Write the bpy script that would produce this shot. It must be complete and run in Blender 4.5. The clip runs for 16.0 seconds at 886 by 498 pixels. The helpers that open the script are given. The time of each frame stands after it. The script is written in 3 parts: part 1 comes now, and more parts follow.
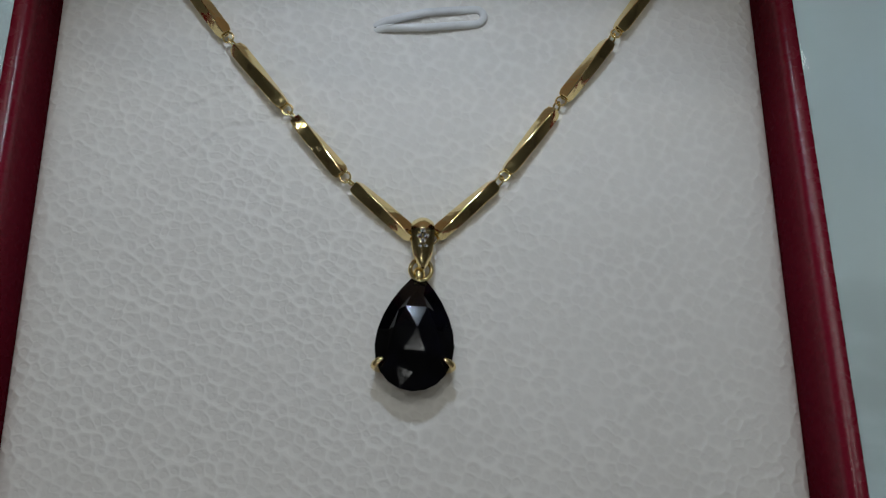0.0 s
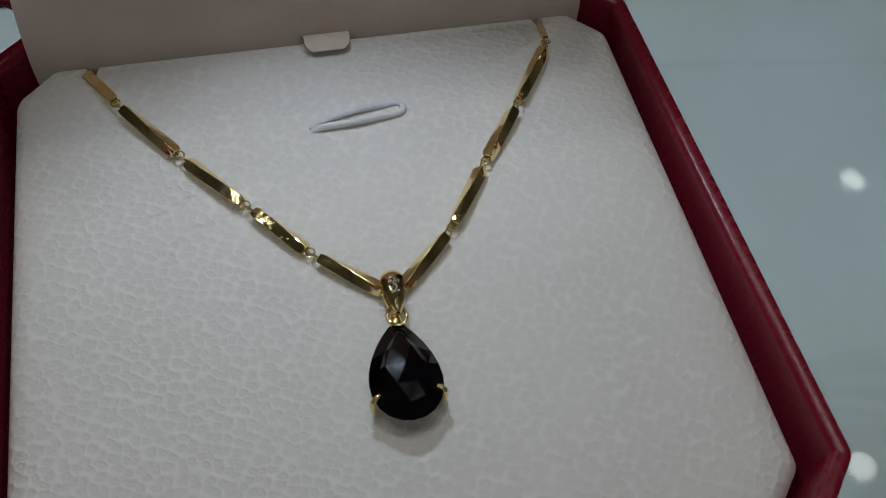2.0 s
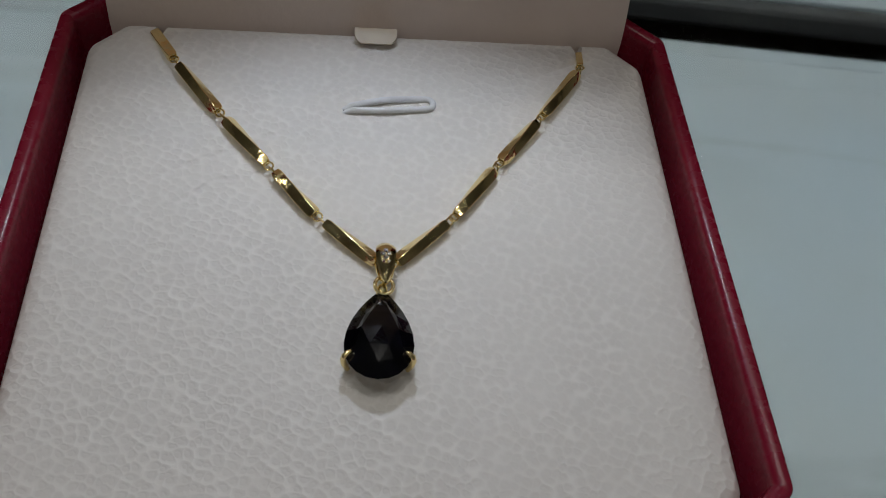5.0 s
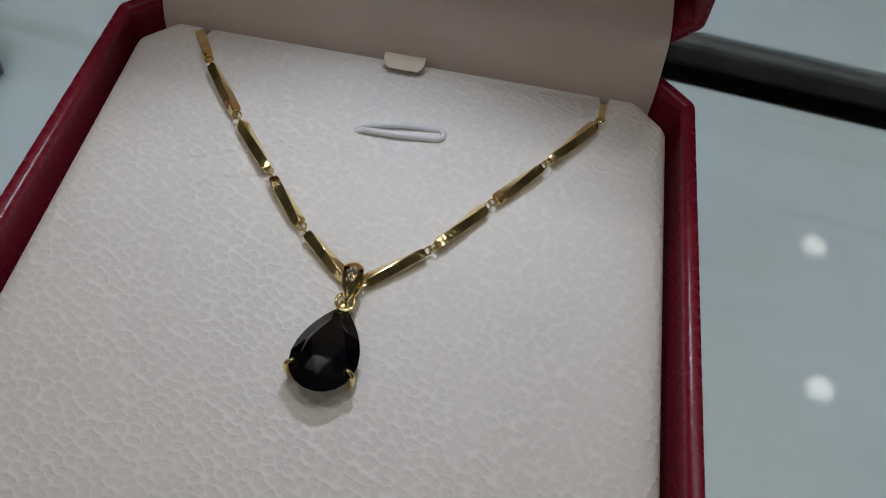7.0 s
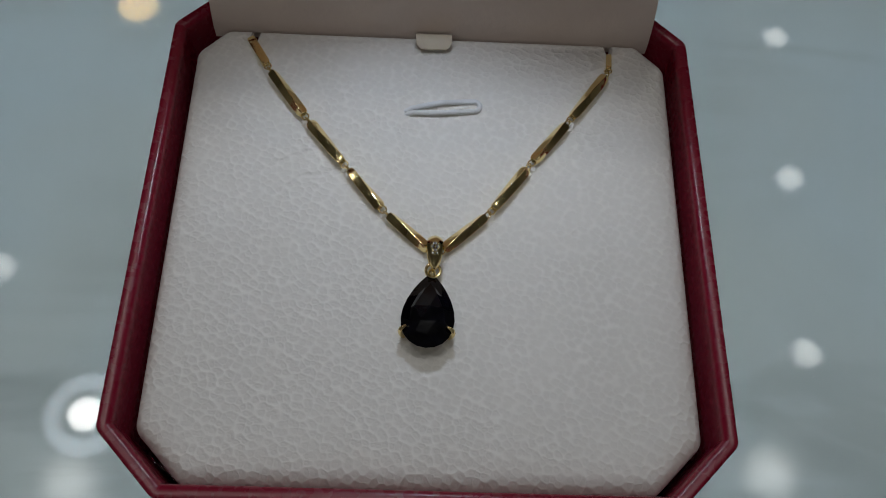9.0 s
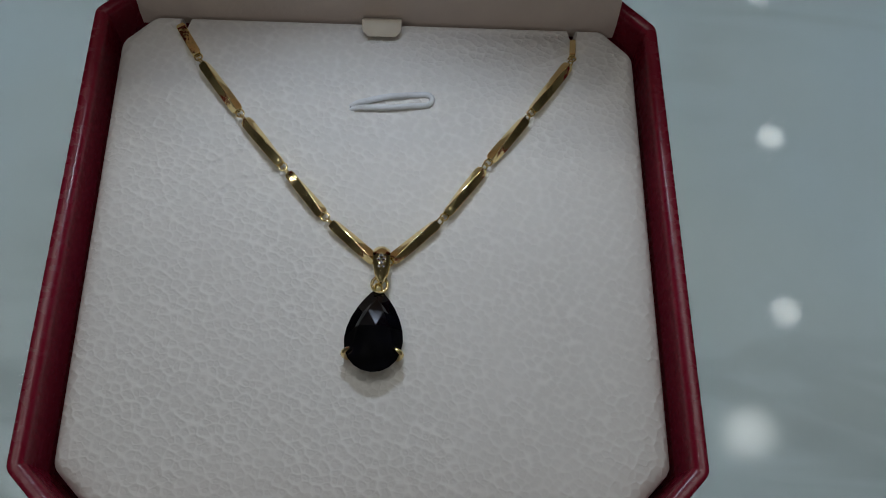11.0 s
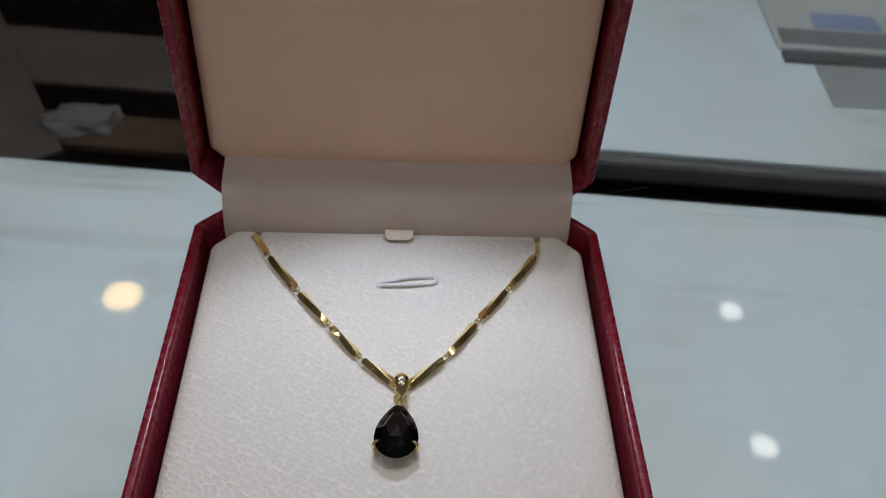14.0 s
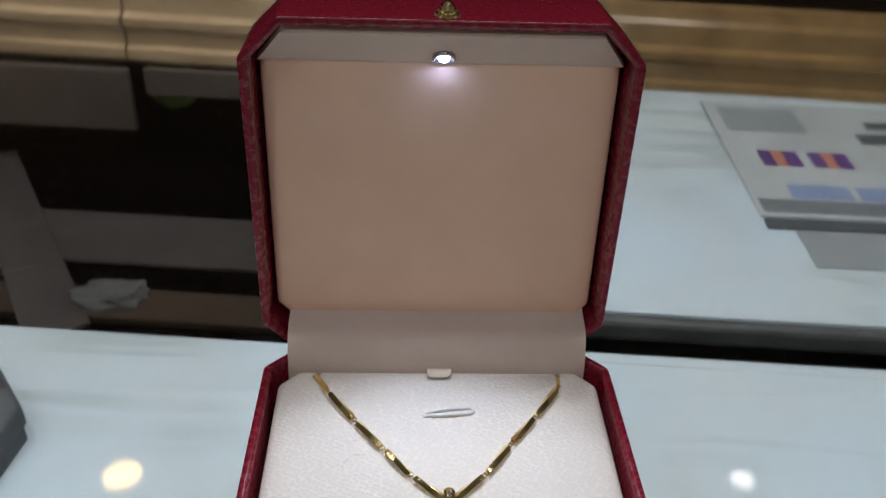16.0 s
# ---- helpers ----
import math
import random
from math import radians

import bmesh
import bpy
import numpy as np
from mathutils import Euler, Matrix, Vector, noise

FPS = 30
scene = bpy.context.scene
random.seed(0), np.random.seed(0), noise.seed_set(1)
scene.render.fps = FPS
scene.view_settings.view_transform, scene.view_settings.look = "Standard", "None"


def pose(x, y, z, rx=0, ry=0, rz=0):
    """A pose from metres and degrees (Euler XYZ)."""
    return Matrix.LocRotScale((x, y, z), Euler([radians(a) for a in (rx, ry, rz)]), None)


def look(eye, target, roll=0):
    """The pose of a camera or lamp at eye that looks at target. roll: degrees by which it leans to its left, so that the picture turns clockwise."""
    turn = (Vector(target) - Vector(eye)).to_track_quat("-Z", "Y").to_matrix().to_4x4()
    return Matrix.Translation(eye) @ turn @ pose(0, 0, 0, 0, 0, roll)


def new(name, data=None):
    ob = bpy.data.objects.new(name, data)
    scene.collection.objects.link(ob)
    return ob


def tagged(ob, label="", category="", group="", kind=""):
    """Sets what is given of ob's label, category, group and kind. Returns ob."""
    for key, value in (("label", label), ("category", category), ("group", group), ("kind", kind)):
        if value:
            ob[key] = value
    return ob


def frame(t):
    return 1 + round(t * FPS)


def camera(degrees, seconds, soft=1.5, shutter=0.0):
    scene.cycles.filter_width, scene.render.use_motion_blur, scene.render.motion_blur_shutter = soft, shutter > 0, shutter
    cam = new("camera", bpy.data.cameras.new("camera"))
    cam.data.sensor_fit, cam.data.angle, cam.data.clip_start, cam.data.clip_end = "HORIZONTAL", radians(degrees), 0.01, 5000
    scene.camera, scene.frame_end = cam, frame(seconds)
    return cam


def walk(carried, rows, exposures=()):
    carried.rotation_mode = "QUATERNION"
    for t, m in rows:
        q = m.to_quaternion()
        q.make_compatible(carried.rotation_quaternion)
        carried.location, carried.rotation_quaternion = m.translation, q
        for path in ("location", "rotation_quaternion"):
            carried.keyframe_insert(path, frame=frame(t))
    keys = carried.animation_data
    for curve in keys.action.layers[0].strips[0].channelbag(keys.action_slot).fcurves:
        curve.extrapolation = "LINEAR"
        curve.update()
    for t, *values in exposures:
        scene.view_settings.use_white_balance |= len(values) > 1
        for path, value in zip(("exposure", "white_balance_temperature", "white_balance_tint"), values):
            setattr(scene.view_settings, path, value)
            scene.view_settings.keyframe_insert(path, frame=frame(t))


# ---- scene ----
cam = camera(55.11, 16.0, soft=0.6)
PATH = [
    (0, (0.00030, -0.03962, 0.12376), (0.01231, 0.05422, -0.16093), 7.39),
    (0.5, (-0.00168, -0.04988, 0.13099), (0.01104, 0.07451, -0.14171), 4.61),
    (1, (-0.00156, -0.05329, 0.13398), (0.02622, 0.08894, -0.12870), 6.27),
    (1.5, (-0.00716, -0.05811, 0.12917), (0.03707, 0.09314, -0.12611), 6.63),
    (2, (-0.01073, -0.06039, 0.12315), (0.04380, 0.09453, -0.12791), 7.28),
    (2.5, (-0.01245, -0.06301, 0.11924), (0.04743, 0.09197, -0.13055), 7.55),
    (3, (-0.01547, -0.06426, 0.12039), (0.04768, 0.08990, -0.12910), 8.27),
    (3.5, (-0.01536, -0.06509, 0.12059), (0.05115, 0.09028, -0.12727), 8.84),
    (4, (-0.01179, -0.06599, 0.12392), (0.05366, 0.08963, -0.12407), 9.76),
    (4.5, (-0.00751, -0.07047, 0.12592), (0.04390, 0.08965, -0.12251), 10.24),
    (4.7, (-0.00591, -0.07253, 0.12442), (0.03775, 0.09363, -0.12151), 10.03),
    (6.8, (0.01563, -0.07252, 0.12700), (0.01090, 0.10869, -0.11204), 8.79),
    (7, (0.01640, -0.07199, 0.12753), (0.00890, 0.10635, -0.11359), 8.33),
    (7.5, (0.01532, -0.07549, 0.13868), (0.00611, 0.10210, -0.10293), 5.79),
    (8, (0.00622, -0.07818, 0.14918), (-0.00200, 0.09177, -0.09790), 2.34),
    (8.5, (0.00100, -0.07460, 0.15573), (0.00129, 0.06937, -0.10747), 2.58),
    (9, (-0.00088, -0.07074, 0.16155), (0.00769, 0.05955, -0.10855), 5.35),
    (9.3, (0.00132, -0.06894, 0.16325), (0.01205, 0.05791, -0.10840), 6.18),
    (9.5, (0.00227, -0.06812, 0.16230), (0.01402, 0.05466, -0.11117), 6.54),
    (9.7, (0.00536, -0.06709, 0.15946), (0.01842, 0.05357, -0.11490), 6.91),
    (11.8, (0.00344, -0.05517, 0.15380), (0.01848, 0.05714, -0.12398), 8.14),
    (11.9, (0.00281, -0.05601, 0.15834), (0.01757, 0.05509, -0.11994), 8.07),
    (12, (0.00147, -0.05695, 0.16342), (0.01654, 0.05390, -0.11494), 8.47),
    (12.4, (-0.00244, -0.06763, 0.17273), (0.01332, 0.07786, -0.08916), 7.05),
    (12.5, (-0.00195, -0.06872, 0.17091), (0.01376, 0.08481, -0.08634), 6.68),
    (13, (0.00147, -0.07295, 0.16506), (0.01806, 0.10270, -0.07757), 5.80),
    (13.5, (0.00187, -0.08969, 0.16849), (0.01713, 0.10441, -0.05975), 4.64),
    (14, (0.00132, -0.11364, 0.17649), (0.01599, 0.09814, -0.03548), 3.94),
    (14.5, (-0.00506, -0.12341, 0.18156), (0.00813, 0.10252, -0.01537), 3.16),
    (15, (-0.00377, -0.13125, 0.17787), (0.01075, 0.10906, -0.00112), 3.06),
    (15.5, (-0.00356, -0.13988, 0.18239), (0.01026, 0.10533, 0.01012), 2.45),
    (16, (-0.00990, -0.14739, 0.19452), (0.00394, 0.10289, 0.02969), 2.40),
]
EXPOSURES = [(0.0, -1.11, 6100, 6), (3.5, -1.05, 6250, 9), (7.0, -0.82, 6380, 12), (8.3, -0.93, 6230, 10), (9.5, -1.2, 6130, 9), (12.0, -1.18, 6080, 8), (13.0, -0.8, 6300, 11), (14.5, -0.35, 6350, 14), (16.0, -0.09, 6350, 15)]
walk(cam, [(t, look(eye, target, roll)) for t, eye, target, roll in PATH], EXPOSURES)
CAM_APERTURE = 72.0
cam.data.dof.use_dof = True
cam.data.dof.focus_distance = 0.140
cam.data.dof.aperture_fstop = CAM_APERTURE

# ---- light ----
world = bpy.data.worlds.new("room_air")
scene.world = world
world.use_nodes = True
world.node_tree.nodes["Background"].inputs["Color"].default_value = (0.75, 0.85, 1.0, 1)
world.node_tree.nodes["Background"].inputs["Strength"].default_value = 0.02

CEILING = 1.8
LAMP_POWER = 3.0


def lamp(x, y, power, color, radius, z=CEILING - 0.012):
    data = bpy.data.lights.new("lamp", "AREA")
    data.shape, data.size, data.energy, data.color = "DISK", radius * 2, power, color
    ob = new("lamp", data)
    ob.matrix_world = pose(x, y, z)
    return ob


# ---- materials ----
def nodes_of(name):
    m = bpy.data.materials.new(name)
    m.use_nodes = True
    t = m.node_tree
    return m, t, t.nodes["Principled BSDF"]


def add(t, kind, **values):
    n = t.nodes.new(kind)
    for key, value in values.items():
        n.inputs[key].default_value = value
    return n


def mixed(t, fac, a, b):
    n = t.nodes.new("ShaderNodeMix")
    n.data_type = "RGBA"
    t.links.new(fac, n.inputs[0])
    for slot, value in ((6, a), (7, b)):
        if isinstance(value, tuple):
            n.inputs[slot].default_value = (*value, 1)
        else:
            t.links.new(value, n.inputs[slot])
    return n.outputs[2]


def ramp(t, value, low, high, a=0.0, b=1.0, kind="LINEAR"):
    n = t.nodes.new("ShaderNodeMapRange")
    n.interpolation_type = kind
    t.links.new(value, n.inputs["Value"])
    for key, v in (("From Min", low), ("From Max", high), ("To Min", a), ("To Max", b)):
        n.inputs[key].default_value = v
    return n.outputs["Result"]


def coords(t):
    return t.nodes.new("ShaderNodeTexCoord").outputs["Object"]


def noise_of(t, scale, detail=3.0, rough=0.5, distortion=0.0):
    n = add(t, "ShaderNodeTexNoise", Scale=scale, Detail=detail, Roughness=rough, Distortion=distortion)
    t.links.new(coords(t), n.inputs["Vector"])
    return n.outputs["Fac"]


def bump(t, b, heights):
    """heights: (socket, strength, distance) one on another."""
    last = None
    for h, strength, distance in heights:
        n = add(t, "ShaderNodeBump", Strength=strength, Distance=distance)
        t.links.new(h, n.inputs["Height"])
        if last:
            t.links.new(last, n.inputs["Normal"])
        last = n.outputs["Normal"]
    t.links.new(last, b.inputs["Normal"])


def plain(name, a, b_color=None, rough=0.5, scale=200.0, metal=0.0, relief=0.0, rough2=None, fine=None, gloss=0.5):
    """A surface with two tones mixed by noise, and a fine relief."""
    m, t, b = nodes_of(name)
    big = noise_of(t, scale, 4, 0.6)
    t.links.new(mixed(t, ramp(t, big, 0.35, 0.68), a, b_color or tuple(c * 0.85 for c in a)), b.inputs["Base Color"])
    b.inputs["Metallic"].default_value = metal
    b.inputs["Specular IOR Level"].default_value = gloss
    t.links.new(ramp(t, noise_of(t, scale * 2.7), 0.3, 0.7, rough, rough2 or rough * 1.2), b.inputs["Roughness"])
    if relief:
        bump(t, b, [(noise_of(t, fine or scale * 8, 4, 0.6), 0.5, relief)])
    return m


def math_node(t, operation, a, b):
    n = t.nodes.new("ShaderNodeMath")
    n.operation = operation
    for slot, value in enumerate((a, b)):
        if isinstance(value, (int, float)):
            n.inputs[slot].default_value = value
        else:
            t.links.new(value, n.inputs[slot])
    return n.outputs[0]


def crease(t, a, b, width):
    """How near a point lies to a wavering line from a to b: 1 on it, 0 off it and past its ends."""
    (ax, ay), (bx, by) = a, b
    long = math.hypot(bx - ax, by - ay)
    ux, uy = (bx - ax) / long, (by - ay) / long
    xyz = t.nodes.new("ShaderNodeSeparateXYZ")
    t.links.new(coords(t), xyz.inputs[0])
    x, y = (math_node(t, "SUBTRACT", xyz.outputs[k], v) for k, v in ((0, ax), (1, ay)))
    along = math_node(t, "ADD", math_node(t, "MULTIPLY", x, ux), math_node(t, "MULTIPLY", y, uy))
    off = math_node(t, "ADD", math_node(t, "MULTIPLY", x, -uy), math_node(t, "MULTIPLY", y, ux))
    sway = math_node(t, "MULTIPLY", math_node(t, "SUBTRACT", noise_of(t, 110.0, 3), 0.5), 0.005)
    near = ramp(t, math_node(t, "ABSOLUTE", math_node(t, "ADD", off, sway), 0), 0.0, width, 1.0, 0.0, "SMOOTHSTEP")
    ends = math_node(t, "MULTIPLY", ramp(t, along, 0.0, long * 0.2), ramp(t, along, long * 0.75, long, 1.0, 0.0))
    return math_node(t, "MULTIPLY", near, ends)


def pebbled_cream():
    """Leatherette grain: flat uneven cells divided by a net of soft raised lines."""
    m, t, b = nodes_of("pebbled_cream_cushion")
    co = coords(t)
    wob = add(t, "ShaderNodeTexNoise", Scale=560.0, Detail=0.0)
    t.links.new(co, wob.inputs["Vector"])
    shift = t.nodes.new("ShaderNodeVectorMath")
    shift.operation = "MULTIPLY_ADD"
    t.links.new(wob.outputs["Color"], shift.inputs[0])
    shift.inputs[1].default_value = (0.0007,) * 3
    t.links.new(co, shift.inputs[2])
    stretch = add(t, "ShaderNodeMapping")
    stretch.inputs["Rotation"].default_value = (0, 0, 0.5)
    stretch.inputs["Scale"].default_value = (0.94, 1.06, 1.0)
    t.links.new(shift.outputs[0], stretch.inputs["Vector"])
    cell = add(t, "ShaderNodeTexVoronoi", Scale=GRAIN, Randomness=0.75)
    cell.voronoi_dimensions, cell.feature = "2D", "SMOOTH_F1"
    cell.inputs["Smoothness"].default_value = 0.12
    t.links.new(stretch.outputs[0], cell.inputs["Vector"])
    ridge = ramp(t, cell.outputs["Distance"], 0.28, 0.72)
    patch = ramp(t, noise_of(t, 280.0, 3), 0.34, 0.6, 0.45, 1.0)
    net = math_node(t, "MULTIPLY", ridge, patch)
    tone = mixed(t, ramp(t, noise_of(t, 60.0, 4, 0.6), 0.35, 0.68), (0.782, 0.755, 0.712), (0.742, 0.715, 0.672))
    t.links.new(mixed(t, net, tone, (0.84, 0.815, 0.77)), b.inputs["Base Color"])
    t.links.new(ramp(t, net, 0.0, 1.0, 0.58, 0.42), b.inputs["Roughness"])
    b.inputs["Sheen Weight"].default_value = 0.1
    fold = math_node(t, "ADD", crease(t, (-0.037, 0.005), (-0.006, 0.022), 0.0011), crease(t, (-0.030, 0.0025), (-0.012, 0.012), 0.0008))
    bump(t, b, [(noise_of(t, 45.0, 2), 0.3, 0.0012), (fold, 0.6, -0.0004), (net, 0.9, 0.00016), (noise_of(t, 2400.0, 3, 0.7), 0.3, 0.00005)])
    return m


def streaked_board():
    """A pale laminate, bluer and greyer in places, with soft darker streaks."""
    m, t, b = nodes_of("pale_blue_grey_board")
    tone = mixed(t, ramp(t, noise_of(t, 4.5, 3, 0.55), 0.35, 0.66), (0.40, 0.49, 0.565), (0.40, 0.45, 0.468))
    long = add(t, "ShaderNodeMapping")
    long.inputs["Rotation"].default_value = (0, 0, radians(-14))
    long.inputs["Scale"].default_value = (2.2, 8.0, 1.0)
    t.links.new(coords(t), long.inputs["Vector"])
    streak = add(t, "ShaderNodeTexNoise", Scale=1.0, Detail=5.0, Roughness=0.55, Distortion=1.3)
    t.links.new(long.outputs[0], streak.inputs["Vector"])
    line = math_node(t, "ABSOLUTE", math_node(t, "SUBTRACT", streak.outputs["Fac"], 0.5), 0)
    smoke = math_node(t, "MULTIPLY", ramp(t, line, 0.0, 0.07, 1.0, 0.0, "SMOOTHSTEP"), ramp(t, noise_of(t, 5.0, 3), 0.42, 0.66))
    t.links.new(mixed(t, smoke, tone, (0.265, 0.31, 0.33)), b.inputs["Base Color"])
    t.links.new(ramp(t, noise_of(t, 40.0), 0.3, 0.7, 0.42, 0.55), b.inputs["Roughness"])
    return m


def red_leather():
    m, t, b = nodes_of("red_leather")
    tone = mixed(t, ramp(t, noise_of(t, 130.0, 4, 0.6), 0.35, 0.7), (0.205, 0.008, 0.0255), (0.19, 0.0074, 0.0235))
    t.links.new(tone, b.inputs["Base Color"])
    t.links.new(ramp(t, noise_of(t, 500.0), 0.3, 0.7, 0.24, 0.3), b.inputs["Roughness"])
    b.inputs["Specular IOR Level"].default_value = 0.4
    cell = add(t, "ShaderNodeTexVoronoi", Scale=2600.0)
    t.links.new(coords(t), cell.inputs["Vector"])
    bump(t, b, [(cell.outputs["Distance"], 0.15, 0.0001), (noise_of(t, 3600.0, 3), 0.2, 0.00004)])
    return m


def polished(name, color, rough, wobble=0.00012):
    m, t, b = nodes_of(name)
    t.links.new(mixed(t, ramp(t, noise_of(t, 300.0), 0.3, 0.7), color, tuple(c * 0.92 for c in color)), b.inputs["Base Color"])
    b.inputs["Metallic"].default_value = 1.0
    t.links.new(ramp(t, noise_of(t, 900.0, 4), 0.3, 0.7, rough * 0.7, rough * 1.5), b.inputs["Roughness"])
    bump(t, b, [(noise_of(t, 480.0, 2), 0.6, wobble)])
    return m


def glowing(name, color, strength):
    m, t, b = nodes_of(name)
    b.inputs["Emission Color"].default_value = (*color, 1)
    b.inputs["Emission Strength"].default_value = strength
    return m


def clear_glass(name, color, rough=0.0, ior=1.5):
    m, t, b = nodes_of(name)
    b.inputs["Base Color"].default_value = (*color, 1)
    b.inputs["Transmission Weight"].default_value = 1.0
    b.inputs["Roughness"].default_value = rough
    b.inputs["IOR"].default_value = ior
    return m


def black_gem():
    m, t, b = nodes_of("black_gemstone")
    t.links.new(mixed(t, ramp(t, noise_of(t, 260.0, 4, 0.65), 0.5, 0.75), (0.001, 0.001, 0.0015), (0.004, 0.004, 0.008)), b.inputs["Base Color"])
    b.inputs["Roughness"].default_value = 0.07
    b.inputs["IOR"].default_value = 1.6
    b.inputs["Specular IOR Level"].default_value = 0.42
    bump(t, b, [(noise_of(t, 900.0, 2), 0.12, 0.00005)])
    return m


GRAIN = 800.0
CREAM = pebbled_cream()
LINING = plain("smooth_cream_lining", (0.68, 0.57, 0.49), (0.64, 0.535, 0.455), 0.55, 60.0, relief=0.00008, fine=2600.0)
PANEL = plain("beige_satin_lining", (0.86, 0.615, 0.455), (0.81, 0.57, 0.415), 0.5, 40.0, relief=0.00006, fine=2600.0)
CLOTH = plain("cream_hinge_cloth", (0.80, 0.69, 0.62), (0.76, 0.65, 0.58), 0.5, 90.0, relief=0.0003, fine=420.0)
RIBBON = plain("cream_satin_ribbon", (0.62, 0.54, 0.41), (0.58, 0.50, 0.38), 0.4, 200.0)
RED = red_leather()
GOLD = polished("polished_gold", (1.0, 0.82, 0.41), 0.13, 0.0003)
GEM = black_gem()
DIAMOND = polished("bright_diamond", (0.86, 0.87, 0.88), 0.06)
ELASTIC = plain("white_elastic", (0.80, 0.81, 0.82), rough=0.4, scale=300.0)
HALO = glowing("pale_diffuser", (0.9, 0.95, 1.0), 5.0)
CHROME = polished("dull_chrome", (0.55, 0.56, 0.6), 0.25)
LED_GLOW = glowing("white_led", (0.45, 0.56, 1.0), 75.0)
GLASS = clear_glass("counter_glass", (0.95, 0.99, 0.985), 0.028)
BOARD = streaked_board()
# Almost zero, without gloss: the unlit depth under the counter is in the colour.
BLACK = plain("dark_cavity_board", (0.0011, 0.001, 0.001), rough=0.8, scale=20.0, gloss=0.0)
BROWN = plain("dark_brown_wood", (0.04, 0.027, 0.019), (0.028, 0.019, 0.014), 0.5, 14.0, gloss=0.08)
GREYBROWN = plain("grey_brown_laminate", (0.048, 0.042, 0.041), (0.035, 0.030, 0.029), 0.5, 12.0, gloss=0.08)
GREYPAINT = plain("grey_painted_board", (0.10, 0.08, 0.068), (0.075, 0.059, 0.05), 0.5, 10.0, gloss=0.08)
OAK = plain("golden_oak_rail", (0.24, 0.145, 0.055), (0.16, 0.09, 0.034), 0.22, 16.0)
OAKLIGHT = plain("tan_oak_rail", (0.50, 0.36, 0.22), (0.38, 0.265, 0.155), 0.3, 16.0)
EDGING = plain("grey_edging", (0.07, 0.075, 0.078), (0.05, 0.053, 0.056), 0.5, 18.0, gloss=0.2)
PAPER = plain("white_paper", (0.33, 0.36, 0.375), rough=0.6, scale=15.0)
GREYPAPER = plain("grey_print", (0.20, 0.225, 0.24), rough=0.6, scale=25.0)
PURPLE = plain("purple_print", (0.09, 0.035, 0.17), rough=0.5, scale=30.0)
ORANGE = plain("orange_print", (0.38, 0.15, 0.10), rough=0.5, scale=30.0)
BLUEPRINT = plain("blue_print", (0.16, 0.21, 0.36), rough=0.5, scale=30.0)
DUSKPRINT = plain("dusky_print", (0.12, 0.135, 0.15), rough=0.5, scale=30.0)
DARKPRINT = plain("dark_print", (0.06, 0.07, 0.08), rough=0.5, scale=30.0)
GREEN = plain("green_plastic", (0.07, 0.11, 0.02), rough=0.4, scale=30.0)
PLASTER = plain("white_plaster", (0.55, 0.53, 0.50), rough=0.9, scale=3.0, gloss=0.1)
WALLPAINT = plain("grey_wall_paint", (0.62, 0.60, 0.56), rough=0.7, scale=2.0)
DARKWALL = plain("dark_unseen_wall", (0.05, 0.036, 0.026), (0.038, 0.027, 0.019), 0.8, 3.0, gloss=0.0)
FLOORTILE = plain("grey_floor_tile", (0.62, 0.61, 0.58), rough=0.3, scale=3.0)
TRIM = plain("white_lamp_trim", (0.7, 0.7, 0.7), rough=0.4, scale=60.0)
# White tissue far below white: the cavity's shade is put into its colour.
TISSUE = plain("darkened_tissue", (0.065, 0.063, 0.066), rough=0.7, scale=80.0)
SLATE = plain("slate_grey_tray", (0.10, 0.12, 0.14), (0.08, 0.095, 0.11), 0.45, 30.0)
PHONE = plain("dark_grey_case", (0.05, 0.055, 0.065), rough=0.4, scale=60.0)


# ---- building blocks ----
def part(name, bm, material, parent=None, label="", smooth=None, matrix=None):
    """Links a bmesh as one mesh object under a thing or a part."""
    bmesh.ops.recalc_face_normals(bm, faces=bm.faces)
    if smooth is not None:
        for f in bm.faces:
            f.smooth = True
        for e in bm.edges:
            if len(e.link_faces) == 2 and e.calc_face_angle(0) > radians(smooth):
                e.smooth = False
    me = bpy.data.meshes.new(name)
    bm.to_mesh(me)
    bm.free()
    me.materials.append(material)
    ob = new(name, me)
    ob.parent = parent
    if matrix is not None:
        ob.matrix_local = matrix
    return tagged(ob, label)


def thing(name, x, y, z, label, category, group="", kind=""):
    ob = new(name)
    ob.location = (x, y, z)
    ob.empty_display_size = 0.01
    bpy.context.view_layer.update()
    return tagged(ob, label, category, group, kind)


def rounded_polygon(points, radius, seg=4):
    """Corners of a convex outline rounded off, each by the same number of points."""
    out, n = [], len(points)
    for i in range(n):
        p, a, b = (Vector(points[k % n]) for k in (i, i - 1, i + 1))
        u, v = (a - p).normalized(), (b - p).normalized()
        half = math.acos(max(-1, min(1, u.dot(v)))) / 2
        d = min(radius / math.tan(half), (a - p).length * 0.45, (b - p).length * 0.45)
        s, e = p + u * d, p + v * d
        for k in range(seg + 1):
            w = k / seg
            out.append(tuple(s * (1 - w) ** 2 + p * 2 * w * (1 - w) + e * w ** 2))
    return out


